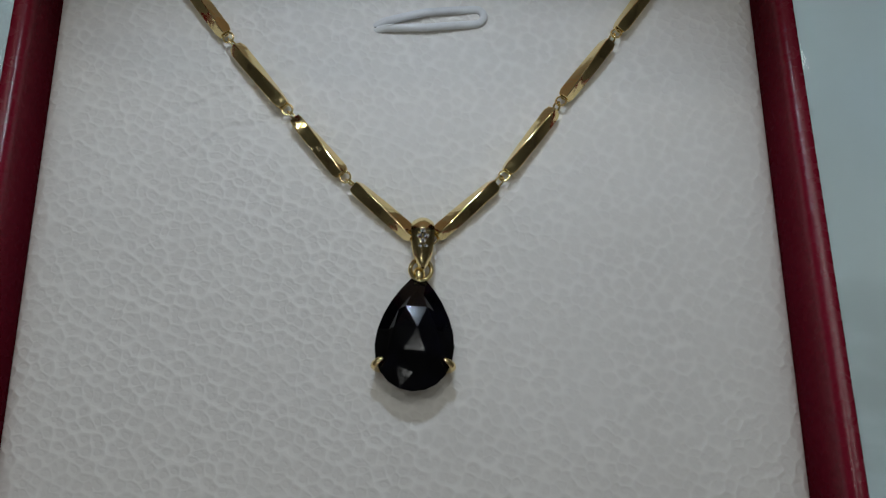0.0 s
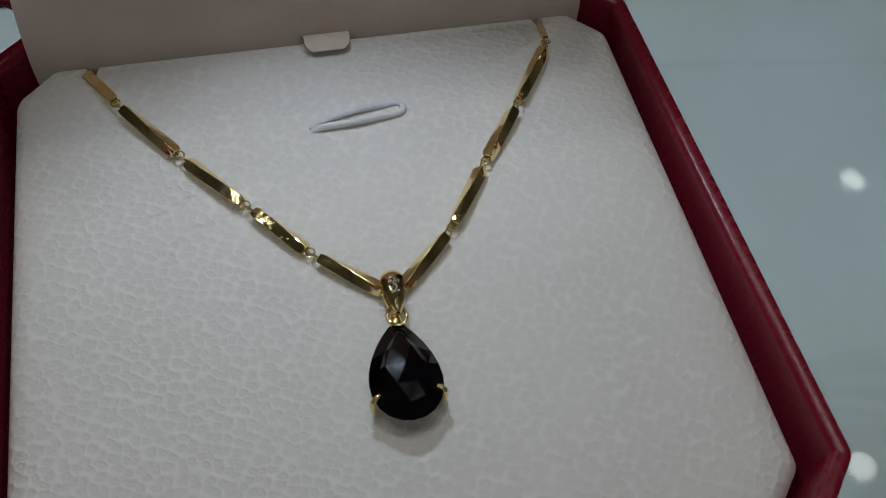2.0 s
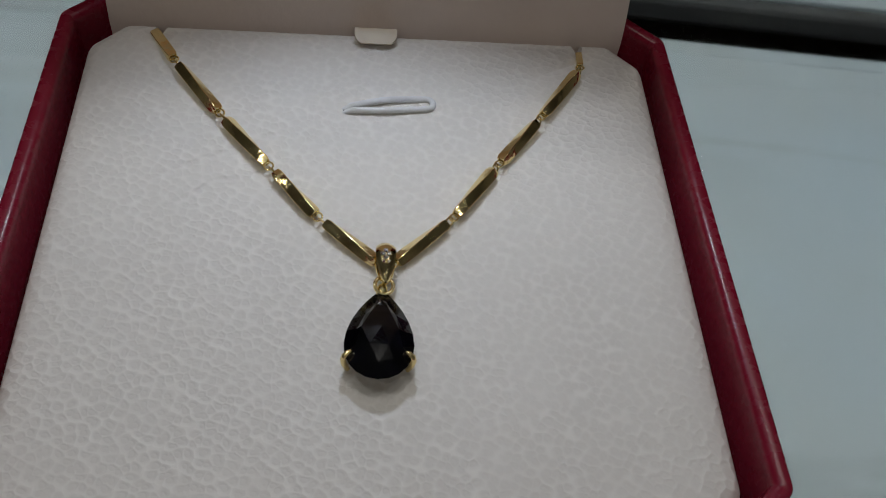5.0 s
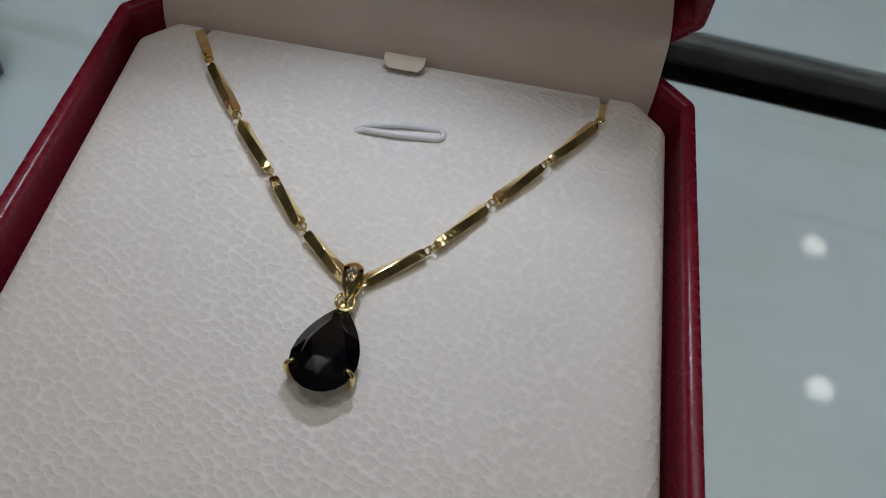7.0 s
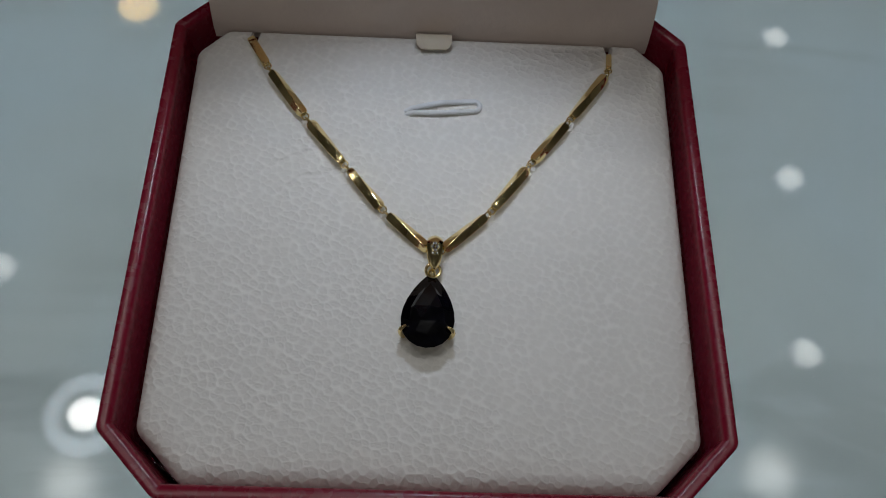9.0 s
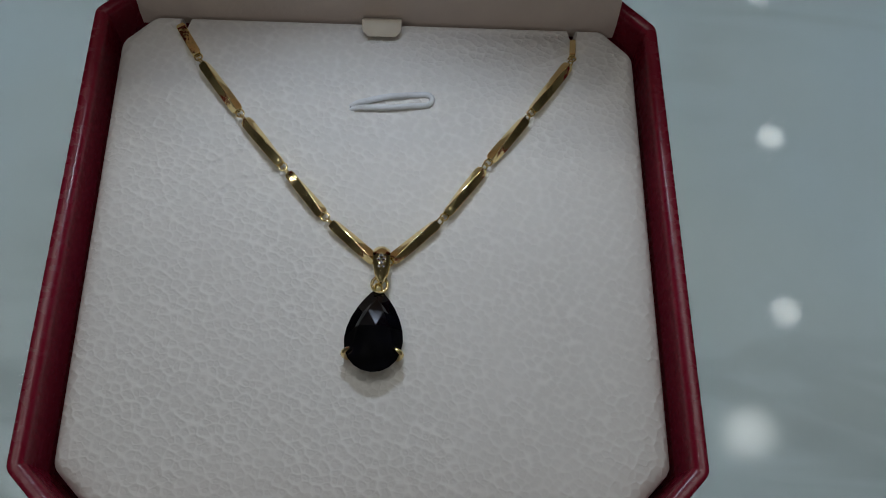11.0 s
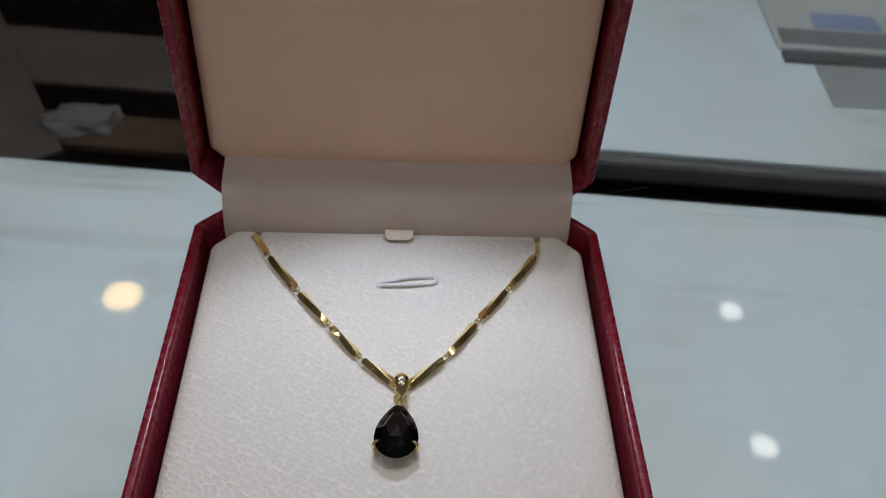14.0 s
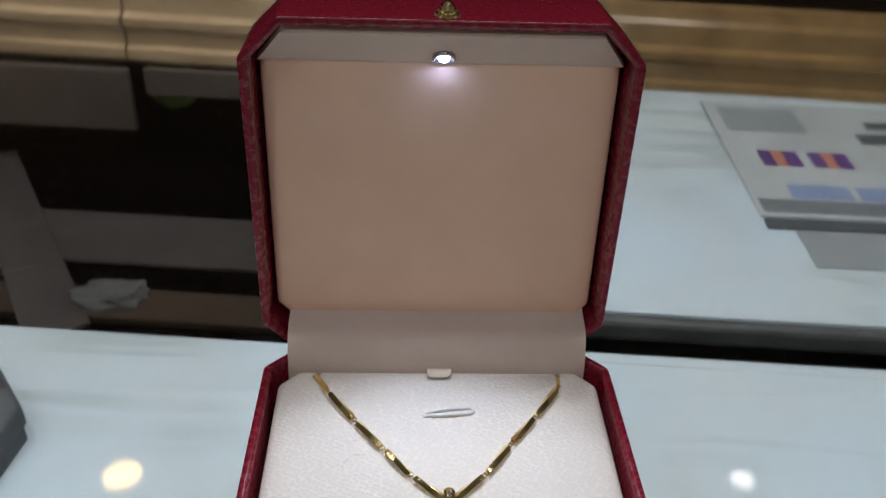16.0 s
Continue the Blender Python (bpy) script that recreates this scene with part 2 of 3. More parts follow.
def octagon(x0, x1, y0, y1, front, back, inset=0.0, radius=0.0015):
    """An outline with cut corners, counterclockwise from the front."""
    d = inset
    x0, x1, y0, y1 = x0 + d, x1 - d, y0 + d, y1 - d
    f, b = max(front - 0.586 * d, 0.0005), max(back - 0.586 * d, 0.0005)
    pts = [(x0 + f, y0), (x1 - f, y0), (x1, y0 + f), (x1, y1 - b), (x1 - b, y1), (x0 + b, y1), (x0, y1 - b), (x0, y0 + f)]
    return rounded_polygon(pts, max(radius - d, 0.0003))


def loft(rings, cap_first=True, cap_last=True, closed=True):
    """Rings of equal length joined by faces."""
    bm = bmesh.new()
    made = [[bm.verts.new(p) for p in r] for r in rings]
    n = len(made[0])
    for a, b in zip(made, made[1:]):
        for i in range(n if closed else n - 1):
            j = (i + 1) % n
            bm.faces.new((a[i], a[j], b[j], b[i]))
    if cap_first:
        bm.faces.new(made[0][::-1])
    if cap_last:
        bm.faces.new(made[-1])
    return bm


def slab(sx, sy, sz, bevel=0.0, seg=2, matrix=None):
    """A block standing on its base at the origin, with rounded edges."""
    bm = bmesh.new()
    bmesh.ops.create_cube(bm, size=1.0, matrix=Matrix.Translation((0, 0, sz / 2)) @ Matrix.Diagonal((sx, sy, sz, 1)))
    if bevel:
        bmesh.ops.bevel(bm, geom=bm.edges[:], offset=bevel, segments=seg, affect="EDGES", profile=0.5)
    if matrix:
        bmesh.ops.transform(bm, matrix=matrix, verts=bm.verts)
    return bm


def tube(path, radius, seg=10, closed=False):
    """A round wire along a path; radius a number or one for each point."""
    pts = [Vector(p) for p in path]
    n = len(pts)
    rings, side = [], None
    for i, p in enumerate(pts):
        a = pts[(i - 1) % n] if closed or i > 0 else p
        b = pts[(i + 1) % n] if closed or i < n - 1 else p
        way = (b - a).normalized()
        if side is None:
            side = way.orthogonal().normalized()
        side = (side - way * side.dot(way)).normalized()
        up = way.cross(side)
        r = radius[i] if isinstance(radius, (list, tuple)) else radius
        rings.append([p + (side * math.cos(2 * math.pi * k / seg) + up * math.sin(2 * math.pi * k / seg)) * r for k in range(seg)])
    if closed:
        rings.append(rings[0])
        bm = loft(rings, False, False)
        bmesh.ops.remove_doubles(bm, verts=bm.verts, dist=1e-7)
        return bm
    return loft(rings)


def ring(radius, wire, matrix, n=24, seg=8):
    bm = tube([(radius * math.cos(2 * math.pi * i / n), radius * math.sin(2 * math.pi * i / n), 0) for i in range(n)], wire, seg, True)
    bmesh.ops.transform(bm, matrix=matrix, verts=bm.verts)
    return bm


def lathe(profile, n=32):
    """A turned shape from (radius, height) pairs."""
    return loft([[(r * math.cos(2 * math.pi * k / n), r * math.sin(2 * math.pi * k / n), z) for k in range(n)] for r, z in profile])


# ---- the room ----
def room():
    # wall_north is unseen: dark and near, to keep haze off the mirrored glass.
    specs = (("floor", -3, 3, -3, 2.1, -1.0, -0.95, FLOORTILE, "grey tiled shop floor"), ("ceiling", -3, 3, -3, 2.1, CEILING, CEILING + 0.1, PLASTER, "white plaster ceiling with downlights"),
             ("wall_north", -3, 3, 2.0, 2.1, -0.95, CEILING, DARKWALL, "unseen dark wall set close to darken the glass reflections"), ("wall_south", -3, 3, -3.1, -3, -0.95, CEILING, WALLPAINT, "grey painted shop wall"),
             ("wall_east", 3, 3.1, -3, 2.1, -0.95, CEILING, WALLPAINT, "grey painted shop wall"), ("wall_west", -3.1, -3, -3, 2.1, -0.95, CEILING, WALLPAINT, "grey painted shop wall"))
    for name, x0, x1, y0, y1, z0, z1, material, label in specs:
        ob = part(name, slab(x1 - x0, y1 - y0, z1 - z0), material)
        ob.location = ((x0 + x1) / 2, (y0 + y1) / 2, z0)
        tagged(ob, label, name.split("_")[0], kind="structure")


room()

WHITE, WARM = (1.0, 0.965, 0.895), (1.0, 0.62, 0.22)


def downlight(dx, dy, color=WHITE, power=1.0, radius=0.034, label="round white recessed ceiling downlight, switched on", halo=0.0):
    """A recessed lamp, seen or unseen, along the slope (dx, dy) from the glass."""
    x, y = dx * (CEILING + 0.16), -0.08 + dy * (CEILING + 0.16)
    ob = thing("ceiling_downlight", x, y, CEILING, label, "ceiling light", "downlights in the ceiling")
    part("trim", lathe([(radius * 1.02, -0.004), (radius * 1.45, -0.004), (radius * 1.5, 0.0), (radius * 1.02, 0.0)][::-1], 32), TRIM, ob)
    if halo:
        part("diffuser_ring", lathe([(radius * 1.5, -0.003), (halo, -0.003), (halo, 0.0), (radius * 1.5, 0.0)][::-1], 40), HALO, ob, "softly glowing ring")
    lamp(x, y, power * LAMP_POWER, color, radius, CEILING - 0.006)


FAINT, MAIN = 0.03, 1.6
for dx, dy in ((0.491, 0.359), (0.511, 0.614), (0.529, 0.862), (0.85, 0.62), (0.64, 0.21), (-0.528, 0.44)):
    downlight(dx, dy, power=FAINT)
downlight(-0.43, 0.872, WARM, 0.12, 0.056, "round ceiling downlight with a warm yellow glow")
downlight(-0.385, 0.256, WHITE, 0.2, 0.04, "large round ceiling downlight in a glowing ring", 0.095)
for dx, dy, share in ((0.28, 0.14, 0.55), (-0.26, 0.12, 0.75), (0.1, 0.27, 0.8), (-0.1, 0.36, 0.8), (0.1, -0.95, 1.4), (-0.4, -0.7, 1.1)):
    downlight(dx, dy, power=MAIN * share)

# Unseen lamps, added only to give the gold bright reflections.
for dx, dy in ((0.35, -0.3), (-0.3, -0.35), (0.0, -0.5), (0.95, -0.25), (-0.9, -0.15)):
    downlight(dx, dy, power=FAINT)

# ---- the glass counter ----
TURN_COUNTER = -4.9
COUNTER = pose(0, 0, 0, 0, 0, TURN_COUNTER)


def counter_piece(name, u0, u1, v0, v1, z0, z1, material, parent=None, bevel=0.0, label="", category="", kind="structure"):
    bm = slab(u1 - u0, v1 - v0, z1 - z0, bevel)
    ob = part(name, bm, material, parent)
    ob.matrix_local = COUNTER @ pose((u0 + u1) / 2, (v0 + v1) / 2, z0)
    if parent is None:
        tagged(ob, label, category, kind=kind)
    elif label:
        ob["label"] = label
    return ob


glass = counter_piece("counter_glass_top", -0.9, 0.9, -0.6, 0.9, -0.008, 0.0, GLASS, None, 0.001, "clear glass top of a jewellery counter", "glass top")
glass.visible_shadow = False
DECK = -0.2
counter_piece("front_deck", -0.9, 0.9, -0.6, 0.313, DECK - 0.012, DECK, BOARD, None, 0.001, "pale blue-grey board under the counter glass", "deck")
counter_piece("deck_strip", -0.02, 0.9, 0.3132, 0.324, DECK - 0.012, DECK - 0.0003, BOARD, None, 0.001, "narrow pale blue-grey strip along the front board", "deck")
counter_piece("rear_deck", -0.02, 0.9, 0.374, 0.815, DECK - 0.012, DECK, BOARD, None, 0.001, "pale blue-grey board under the counter glass", "deck")
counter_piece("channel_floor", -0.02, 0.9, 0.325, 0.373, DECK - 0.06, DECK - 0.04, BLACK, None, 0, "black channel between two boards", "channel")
counter_piece("deck_edging", -0.02, 0.9, 0.362, 0.3735, DECK - 0.02, DECK - 0.001, EDGING, None, 0.004, "dull grey edging strip along a pale board", "edging")
counter_piece("cavity_ledge", -0.9, -0.032, 0.60, 0.70, DECK - 0.149, DECK - 0.143, GREYBROWN, None, 0.002, "dull grey-brown ledge in a dark cavity", "ledge")
counter_piece("cavity_sill", -0.9, -0.032, 0.50, 0.55, DECK - 0.149, DECK - 0.14, BROWN, None, 0.002, "dark brown wooden sill in a dark cavity", "sill")
counter_piece("apron_board", -0.7, -0.415, 0.80, 0.812, -0.285, -0.206, GREYPAINT, None, 0.002, "grey painted board under the wooden rail", "board")
counter_piece("apron_board", -0.40, -0.05, 0.81, 0.818, -0.24, -0.206, GREYPAINT, None, 0.002, "grey painted board under the wooden rail", "board")
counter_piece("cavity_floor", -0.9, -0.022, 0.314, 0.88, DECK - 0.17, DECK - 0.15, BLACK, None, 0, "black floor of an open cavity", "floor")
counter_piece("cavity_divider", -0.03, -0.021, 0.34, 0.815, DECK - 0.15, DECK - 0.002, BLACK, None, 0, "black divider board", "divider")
counter_piece("counter_side", -0.92, -0.9, -0.6, 0.9, -0.95, -0.009, GREYPAINT, None, 0, "grey counter side panel", "panel")
counter_piece("counter_side", 0.9, 0.92, -0.6, 0.9, -0.95, -0.009, GREYPAINT, None, 0, "grey counter side panel", "panel")
counter_piece("counter_front", -0.9, 0.9, -0.62, -0.6, -0.95, -0.009, GREYPAINT, None, 0, "grey counter front panel", "panel")
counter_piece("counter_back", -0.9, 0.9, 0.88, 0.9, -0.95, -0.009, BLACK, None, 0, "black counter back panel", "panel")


def rail():
    """A moulded wooden rail along the back of the counter."""
    prof = [(0.818, -0.205, 0), (0.815, -0.20, 0), (0.815, -0.188, 0), (0.822, -0.184, 0), (0.822, -0.166, 0), (0.816, -0.160, 0), (0.816, -0.150, 0), (0.826, -0.145, 0), (0.828, -0.122, 0), (0.834, -0.116, 0), (0.838, -0.103, 0), (0.842, -0.100, 0), (0.847, -0.100, 0), (0.849, -0.103, 0), (0.849, -0.205, 0)]
    for u0, u1, material, label in ((-0.89, -0.358, OAKLIGHT, "moulded tan wood rail at the counter's back"), (-0.354, 0.0, OAKLIGHT, "moulded tan wood rail at the counter's back"), (0.001, 0.89, OAK, "moulded golden-brown wood rail at the counter's back")):
        bm = loft([[(u, v, z - 0.004) for v, z, _ in prof] for u in (u0, u1)])
        bmesh.ops.transform(bm, matrix=pose(0, 0.831, 0, 0, 0, -6.6) @ Matrix.Translation((0, -0.818, 0)), verts=bm.verts)
        tagged(part("back_rail", bm, material), label, "rail", kind="structure")


rail()


# ---- the jewellery box ----
BOX = thing("jewellery_box", 0.0004, 0, 0, "open red leather jewellery box with a cream lining", "jewellery box")
RIM = 0.030


def shell_rings(x, y, cut, z_bottom, z_top, wall, floor):
    steps = [(0.0012, z_bottom), (0.0003, z_bottom + 0.0004), (0, z_bottom + 0.0012), (0, z_top - 0.0006), (0.00008, z_top - 0.0003), (0.00025, z_top - 0.00008), (0.0005, z_top),
             (wall - 0.0011, z_top - 0.00004), (wall - 0.0007, z_top - 0.0002), (wall - 0.0003, z_top - 0.0005), (wall - 0.00008, z_top - 0.0009), (wall, z_top - 0.0015), (wall, floor)]
    return [[(px, py, z) for px, py in octagon(-x, x, -y, y, cut, cut, d, 0.0022)] for d, z in steps]


def base():
    part("base_shell", loft(shell_rings(0.0502, 0.0501, 0.0103, 0.0, RIM, 0.0024, 0.004)), RED, BOX, "dark red grained leather shell", 35)


base()

def cushion_top(y):
    """Height of the cushion, which rises a little towards the hinge."""
    return 0.0270 + (0.045 if y > 0 else 0.015) * y


NOTCHES = (-0.0347, 0.0350)


def cushion():
    rings = []
    for d, z in ((0.0, 0.006), (0.0, -0.0032), (0.0002, -0.0022), (0.0008, -0.0013), (0.0017, -0.0007), (0.003, -0.0003), (0.006, 0.0), (0.012, 0.0), (0.02, 0.0), (0.03, 0.0), (0.036, 0.0)):
        o = octagon(-0.0459, 0.0462, -0.0472, 0.0408, 0.0085, 0.0055, d, 0.003)
        back = 0.0408 - d
        deep = min(0.0362, back - 1e-6)
        cut = []
        for i, p in enumerate(o):
            cut.append(p)
            if i == 24:
                for xn in (NOTCHES[1], NOTCHES[0]):
                    w = max(0.0, 0.0009 * min(1, (back - deep) / 0.002))
                    lim = 0.0463 - d - 0.008 - 0.004
                    xc = max(-lim, min(lim, xn)) if d > 0.006 else xn
                    cut += [(xc + w, back), (xc + w * 0.3, deep), (xc - w * 0.3, deep), (xc - w, back)]
        rings.append([(px, py, z if z > 0.001 else cushion_top(py) + z) for px, py in cut])
    part("cushion", loft(rings), CREAM, BOX, "cream pebbled leatherette cushion", 60)


cushion()


def hinge_cloth():
    mid = [(0.0556, 0.0402), (0.0545, 0.0395), (0.0515, 0.0389), (0.0487, 0.0382), (0.0466, 0.0371), (0.0453, 0.0355), (0.0444, 0.0336), (0.0435, 0.0315), (0.0427, 0.0292), (0.0421, 0.0265), (0.0419, 0.0235)]
    n, half = len(mid), 0.0437
    outline = []
    for i, (y, z) in enumerate(mid):
        outline.append((y, z))
    for y, z in mid[::-1]:
        outline.append((y + 0.0006, z - 0.0006))
    cols = [-half + 2 * half * k / 40 for k in range(41)]
    rings = []
    for x in cols:
        r = []
        for k, (y, z) in enumerate(outline):
            w = noise.noise(Vector((x * 90, z * 200, 3))) * 0.00018
            r.append((x, y - w, z - w))
        rings.append(r)
    part("hinge_cloth", loft(rings), CLOTH, BOX, "smooth cream cloth over the hinge", 40)


hinge_cloth()


def pull_tab():
    rings = []
    for i in range(9):
        w = i / 8
        y = 0.0418 - 0.0058 * w
        z = 0.0270 + 0.0036 * min(1, w * 1.8) - 0.0022 * max(0, w - 0.5)
        half = 0.0035 * (1 - 0.3 * max(0, (w - 0.75) / 0.25) ** 2)
        rings.append([(x, y, z + s) for s, xs in ((0.0001, (-1, -0.5, 0, 0.5, 1)), (-0.0001, (1, 0.5, 0, -0.5, -1))) for x in [0.0003 + half * k for k in xs]])
    part("pull_tab", loft(rings), RIBBON, BOX, "small cream ribbon tab", 40)


pull_tab()


def retaining_loop():
    a, b, gap = Vector((-0.0055, 0.0220)), Vector((0.0083, 0.0238)), 0.0011
    way = (b - a).normalized()
    side = Vector((-way.y, way.x))
    path = []
    for k in range(14):
        p = a.lerp(b, k / 13)
        path.append((*(p - side * gap * (0.2 + 0.8 * min(1, k / 7))), cushion_top(0.023) + 0.0002 + 0.0003 * math.sin(math.pi * k / 13) - 0.0006 * max(0, 2 - k)))
    for k in range(1, 8):
        w = math.pi * k / 8
        path.append((*(b + way * gap * math.sin(w) - side * gap * math.cos(w)), cushion_top(0.023) + 0.0002))
    for k in range(14):
        p = b.lerp(a, k / 13)
        path.append((*(p + side * gap * (0.2 + 0.8 * min(1, (13 - k) / 7))), cushion_top(0.023) + 0.0002 + 0.0004 * math.sin(math.pi * k / 13) - 0.0006 * max(0, k - 11)))
    part("retaining_loop", tube(path, 0.00052, 10), ELASTIC, BOX, "white elastic retaining loop", 60)
    # Nothing is sunk in here: a dark disc paints the shade inside the hole.
    dark_disc = lathe([(0.00042, 0.0), (0.00036, 0.0002), (0.0002, 0.00022)], 20)
    spot = a + way * 0.0011
    part("loop_hole_shade", dark_disc, PHONE, BOX, "small dark disc for the shaded hole that the loop goes into", 60, pose(spot.x, spot.y, cushion_top(spot.y) - 0.00012))


retaining_loop()

# ---- the lid, standing open ----
LID_AT = pose(-0.0011, 0.0484, 0.0793, 89.2, 0, 0)
LID = part("lid", loft(shell_rings(0.0499, 0.0503, 0.0102, -0.024, 0.0, 0.0024, -0.018)), RED, BOX, "upright lid in dark red grained leather", 35, LID_AT)


def lid_panel():
    rings = []
    top, bottom = -0.0103, -0.0062
    for d, drop in ((0.0, 0.006), (0.0, 0.0016), (0.0003, 0.0009), (0.0009, 0.0004), (0.002, 0.0001), (0.005, 0.0), (0.02, -0.0002)):
        o = octagon(-0.0463, 0.0463, -0.0412, 0.0385, 0.0038, 0.002, d, 0.0025)
        rings.append([(x, y, bottom + (top - bottom) * (y + 0.0412) / 0.08 - drop) for x, y in o])
    part("lid_panel", loft(rings), PANEL, LID, "padded beige satin lid lining", 50)


lid_panel()


def led_fascia():
    a, b = Vector((0.0462, -0.0016)), Vector((0.0359, -0.0101))
    rings = []
    for w in (0.0, 0.03, 0.15, 0.5, 0.85, 0.97, 1.0):
        p = a.lerp(b, w)
        half = 0.0392 + (0.0470 - 0.0392) * w - 0.0001
        sink = 0.0004 if w in (0.0, 1.0) else 0.0
        rings.append([(-half, p.x, p.y - sink), (-half * 0.5, p.x, p.y - sink), (half * 0.5, p.x, p.y - sink), (half, p.x, p.y - sink), (half, p.x + 0.001, p.y - 0.0012 - sink), (-half, p.x + 0.001, p.y - 0.0012 - sink)])
    part("led_fascia", loft(rings), LINING, LID, "slanted cream strip that holds the light", 40)


led_fascia()
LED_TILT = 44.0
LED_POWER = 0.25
LED_AT = pose(0.0003, 0.0383, -0.0080, LED_TILT)
part("led_bezel", lathe([(0.0013, 0.0001), (0.0016, 0.0002), (0.0021, 0.0004), (0.0025, 0.0007), (0.0029, 0.0005), (0.0031, 0.0)][::-1], 32), CHROME, LID, "round dull chrome bezel", 40, LED_AT)
part("led", lathe([(0.0001, 0.0012), (0.0007, 0.0011), (0.0012, 0.0008), (0.0015, 0.0001)][::-1], 24), LED_GLOW, LID, "bright white light", 40, LED_AT)
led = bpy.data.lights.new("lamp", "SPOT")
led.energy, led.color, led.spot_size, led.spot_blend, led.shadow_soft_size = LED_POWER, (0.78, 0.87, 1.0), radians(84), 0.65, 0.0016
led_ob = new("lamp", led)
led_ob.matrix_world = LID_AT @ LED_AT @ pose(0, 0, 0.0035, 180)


def clasp():
    """A stepped push button with a beaded collar."""
    prof = [(0.0028, 0.0, 0), (0.0031, 0.0005, 0.07), (0.0029, 0.0010, 0.07), (0.0023, 0.0011, 0), (0.0024, 0.0016, 0.07), (0.0021, 0.0021, 0.07), (0.0018, 0.0022, 0), (0.0017, 0.0029, 0), (0.0012, 0.0036, 0), (0.0006, 0.0039, 0), (0.0001, 0.0040, 0)]
    n = 36
    rings = [[(r * (1 + k * (1 if i % 2 else -1)) * math.cos(2 * math.pi * i / n), r * (1 + k * (1 if i % 2 else -1)) * math.sin(2 * math.pi * i / n), z) for i in range(n)] for r, z, k in prof]
    part("clasp_button", loft(rings), GOLD, LID, "beaded gold push button", 25, pose(0.0006, 0.05, -0.0034, -90))


clasp()

# ---- the necklace ----
NECK = thing("necklace", 0.0014, -0.006, 0.0269, "gold twisted bar necklace with a black pear pendant", "necklace")


def local(bm):
    bmesh.ops.transform(bm, matrix=Matrix.Translation(-NECK.location), verts=bm.verts)
    return bm


def bar_link(a, b, turn_from, turn_to, last=False, width=0.0019):
    """A square bar twisted along its length, with a wire loop at each end."""
    a, b = Vector(a), Vector(b)
    way = (b - a).normalized()
    side = way.cross(Vector((0, 0, 1))).normalized()
    up = side.cross(way)
    p, q = a + way * 0.0011, b - way * (0.0 if last else 0.0011)
    rings, n, h = [], 16, width * 0.41
    for k in range(n + 1):
        w = k / n
        turn = radians(turn_from + (turn_to - turn_from) * w)
        size = 1.0 - 0.2 * (max(0, 0.03 - w, w - 0.97) / 0.03)
        m = p.lerp(q, w)
        sec = []
        for face in range(4):
            for x in (-0.9, -0.45, 0.0, 0.45, 0.9):
                v = Matrix.Rotation(turn + face * math.pi / 2, 2) @ Vector((x * h, -h * (1.0 + 0.03 * (1 - x * x))))
                sec.append((v.x, v.y * 0.88))
        rings.append([m + side * x * size + up * z * size for x, z in sec])
    for tip, inward in ((rings[0], way), (rings[-1], -way)):
        middle = sum(tip, Vector()) / len(tip)
        mouth = [middle + (v - middle) * 0.66 for v in tip]
        sunk = [v + inward * 0.0007 for v in mouth]
        rings = [sunk, mouth] + rings if inward is way else rings + [mouth, sunk]
    link = part("bar_link", local(loft(rings)), GOLD, NECK, "", 20)
    for end, s in ((p, -1),) if last else ((p, -1), (q, 1)):
        frame_m = Matrix((side, way, up)).transposed().to_4x4()
        spin = pose(0, 0, 0, 0, 62 if s > 0 else -12, 0)
        part("wire_loop", local(ring(0.00066, 0.00014, Matrix.Translation(end + way * s * 0.0006) @ frame_m @ spin)), GOLD, link, "", 60)


JOINTS_LEFT = [(0.0016, -0.0072), (-0.0072, 0.0006), (-0.0146, 0.0094), (-0.0225, 0.0192), (-0.0306, 0.03), (-0.035, 0.0378)]
JOINTS_RIGHT = [(0.0027, -0.0071), (0.0116, 0.001), (0.019, 0.0111), (0.0266, 0.0208), (0.0346, 0.032), (0.0354, 0.0372)]


def over(p, lift):
    return (*p, cushion_top(p[1]) + lift)


for row, starts in ((JOINTS_LEFT, ((66, 24), (50, 8), (14, 54), (64, 26), (0, 10))), (JOINTS_RIGHT, ((-62, -22), (-14, -56), (-66, -26), (-22, -64), (0, 20)))):
    for (a, b), (start, finish) in zip(zip(row, row[1:]), starts):
        last = b == row[-1]
        bar_link(over(a, 0.0011), over(b, -0.0004 if last else 0.0011), start, finish, last, 0.0013 if last and b[0] > 0 else 0.0019)


def pear(scale, y_scale=1.0, n=32, m=0.72):
    """A drop outline, its tip towards +y; half width 4.5 mm, length 14.2 mm at scale 1."""
    peak = max(math.sin(t) * math.sin(t / 2) ** m for t in [k * 0.01 for k in range(1, 314)])
    pts = []
    for k in range(n):
        t = 2 * math.pi * k / n
        s = math.sin(t / 2) ** m if k else 0.0
        pts.append((0.0045 / peak * math.sin(t) * s * scale, 0.0071 * math.cos(t) * scale * y_scale))
    return pts


STONE_AT = pose(0.0011, -0.0182, 0.0291, -7.0, 0, -3.0)
HEART = -0.0006


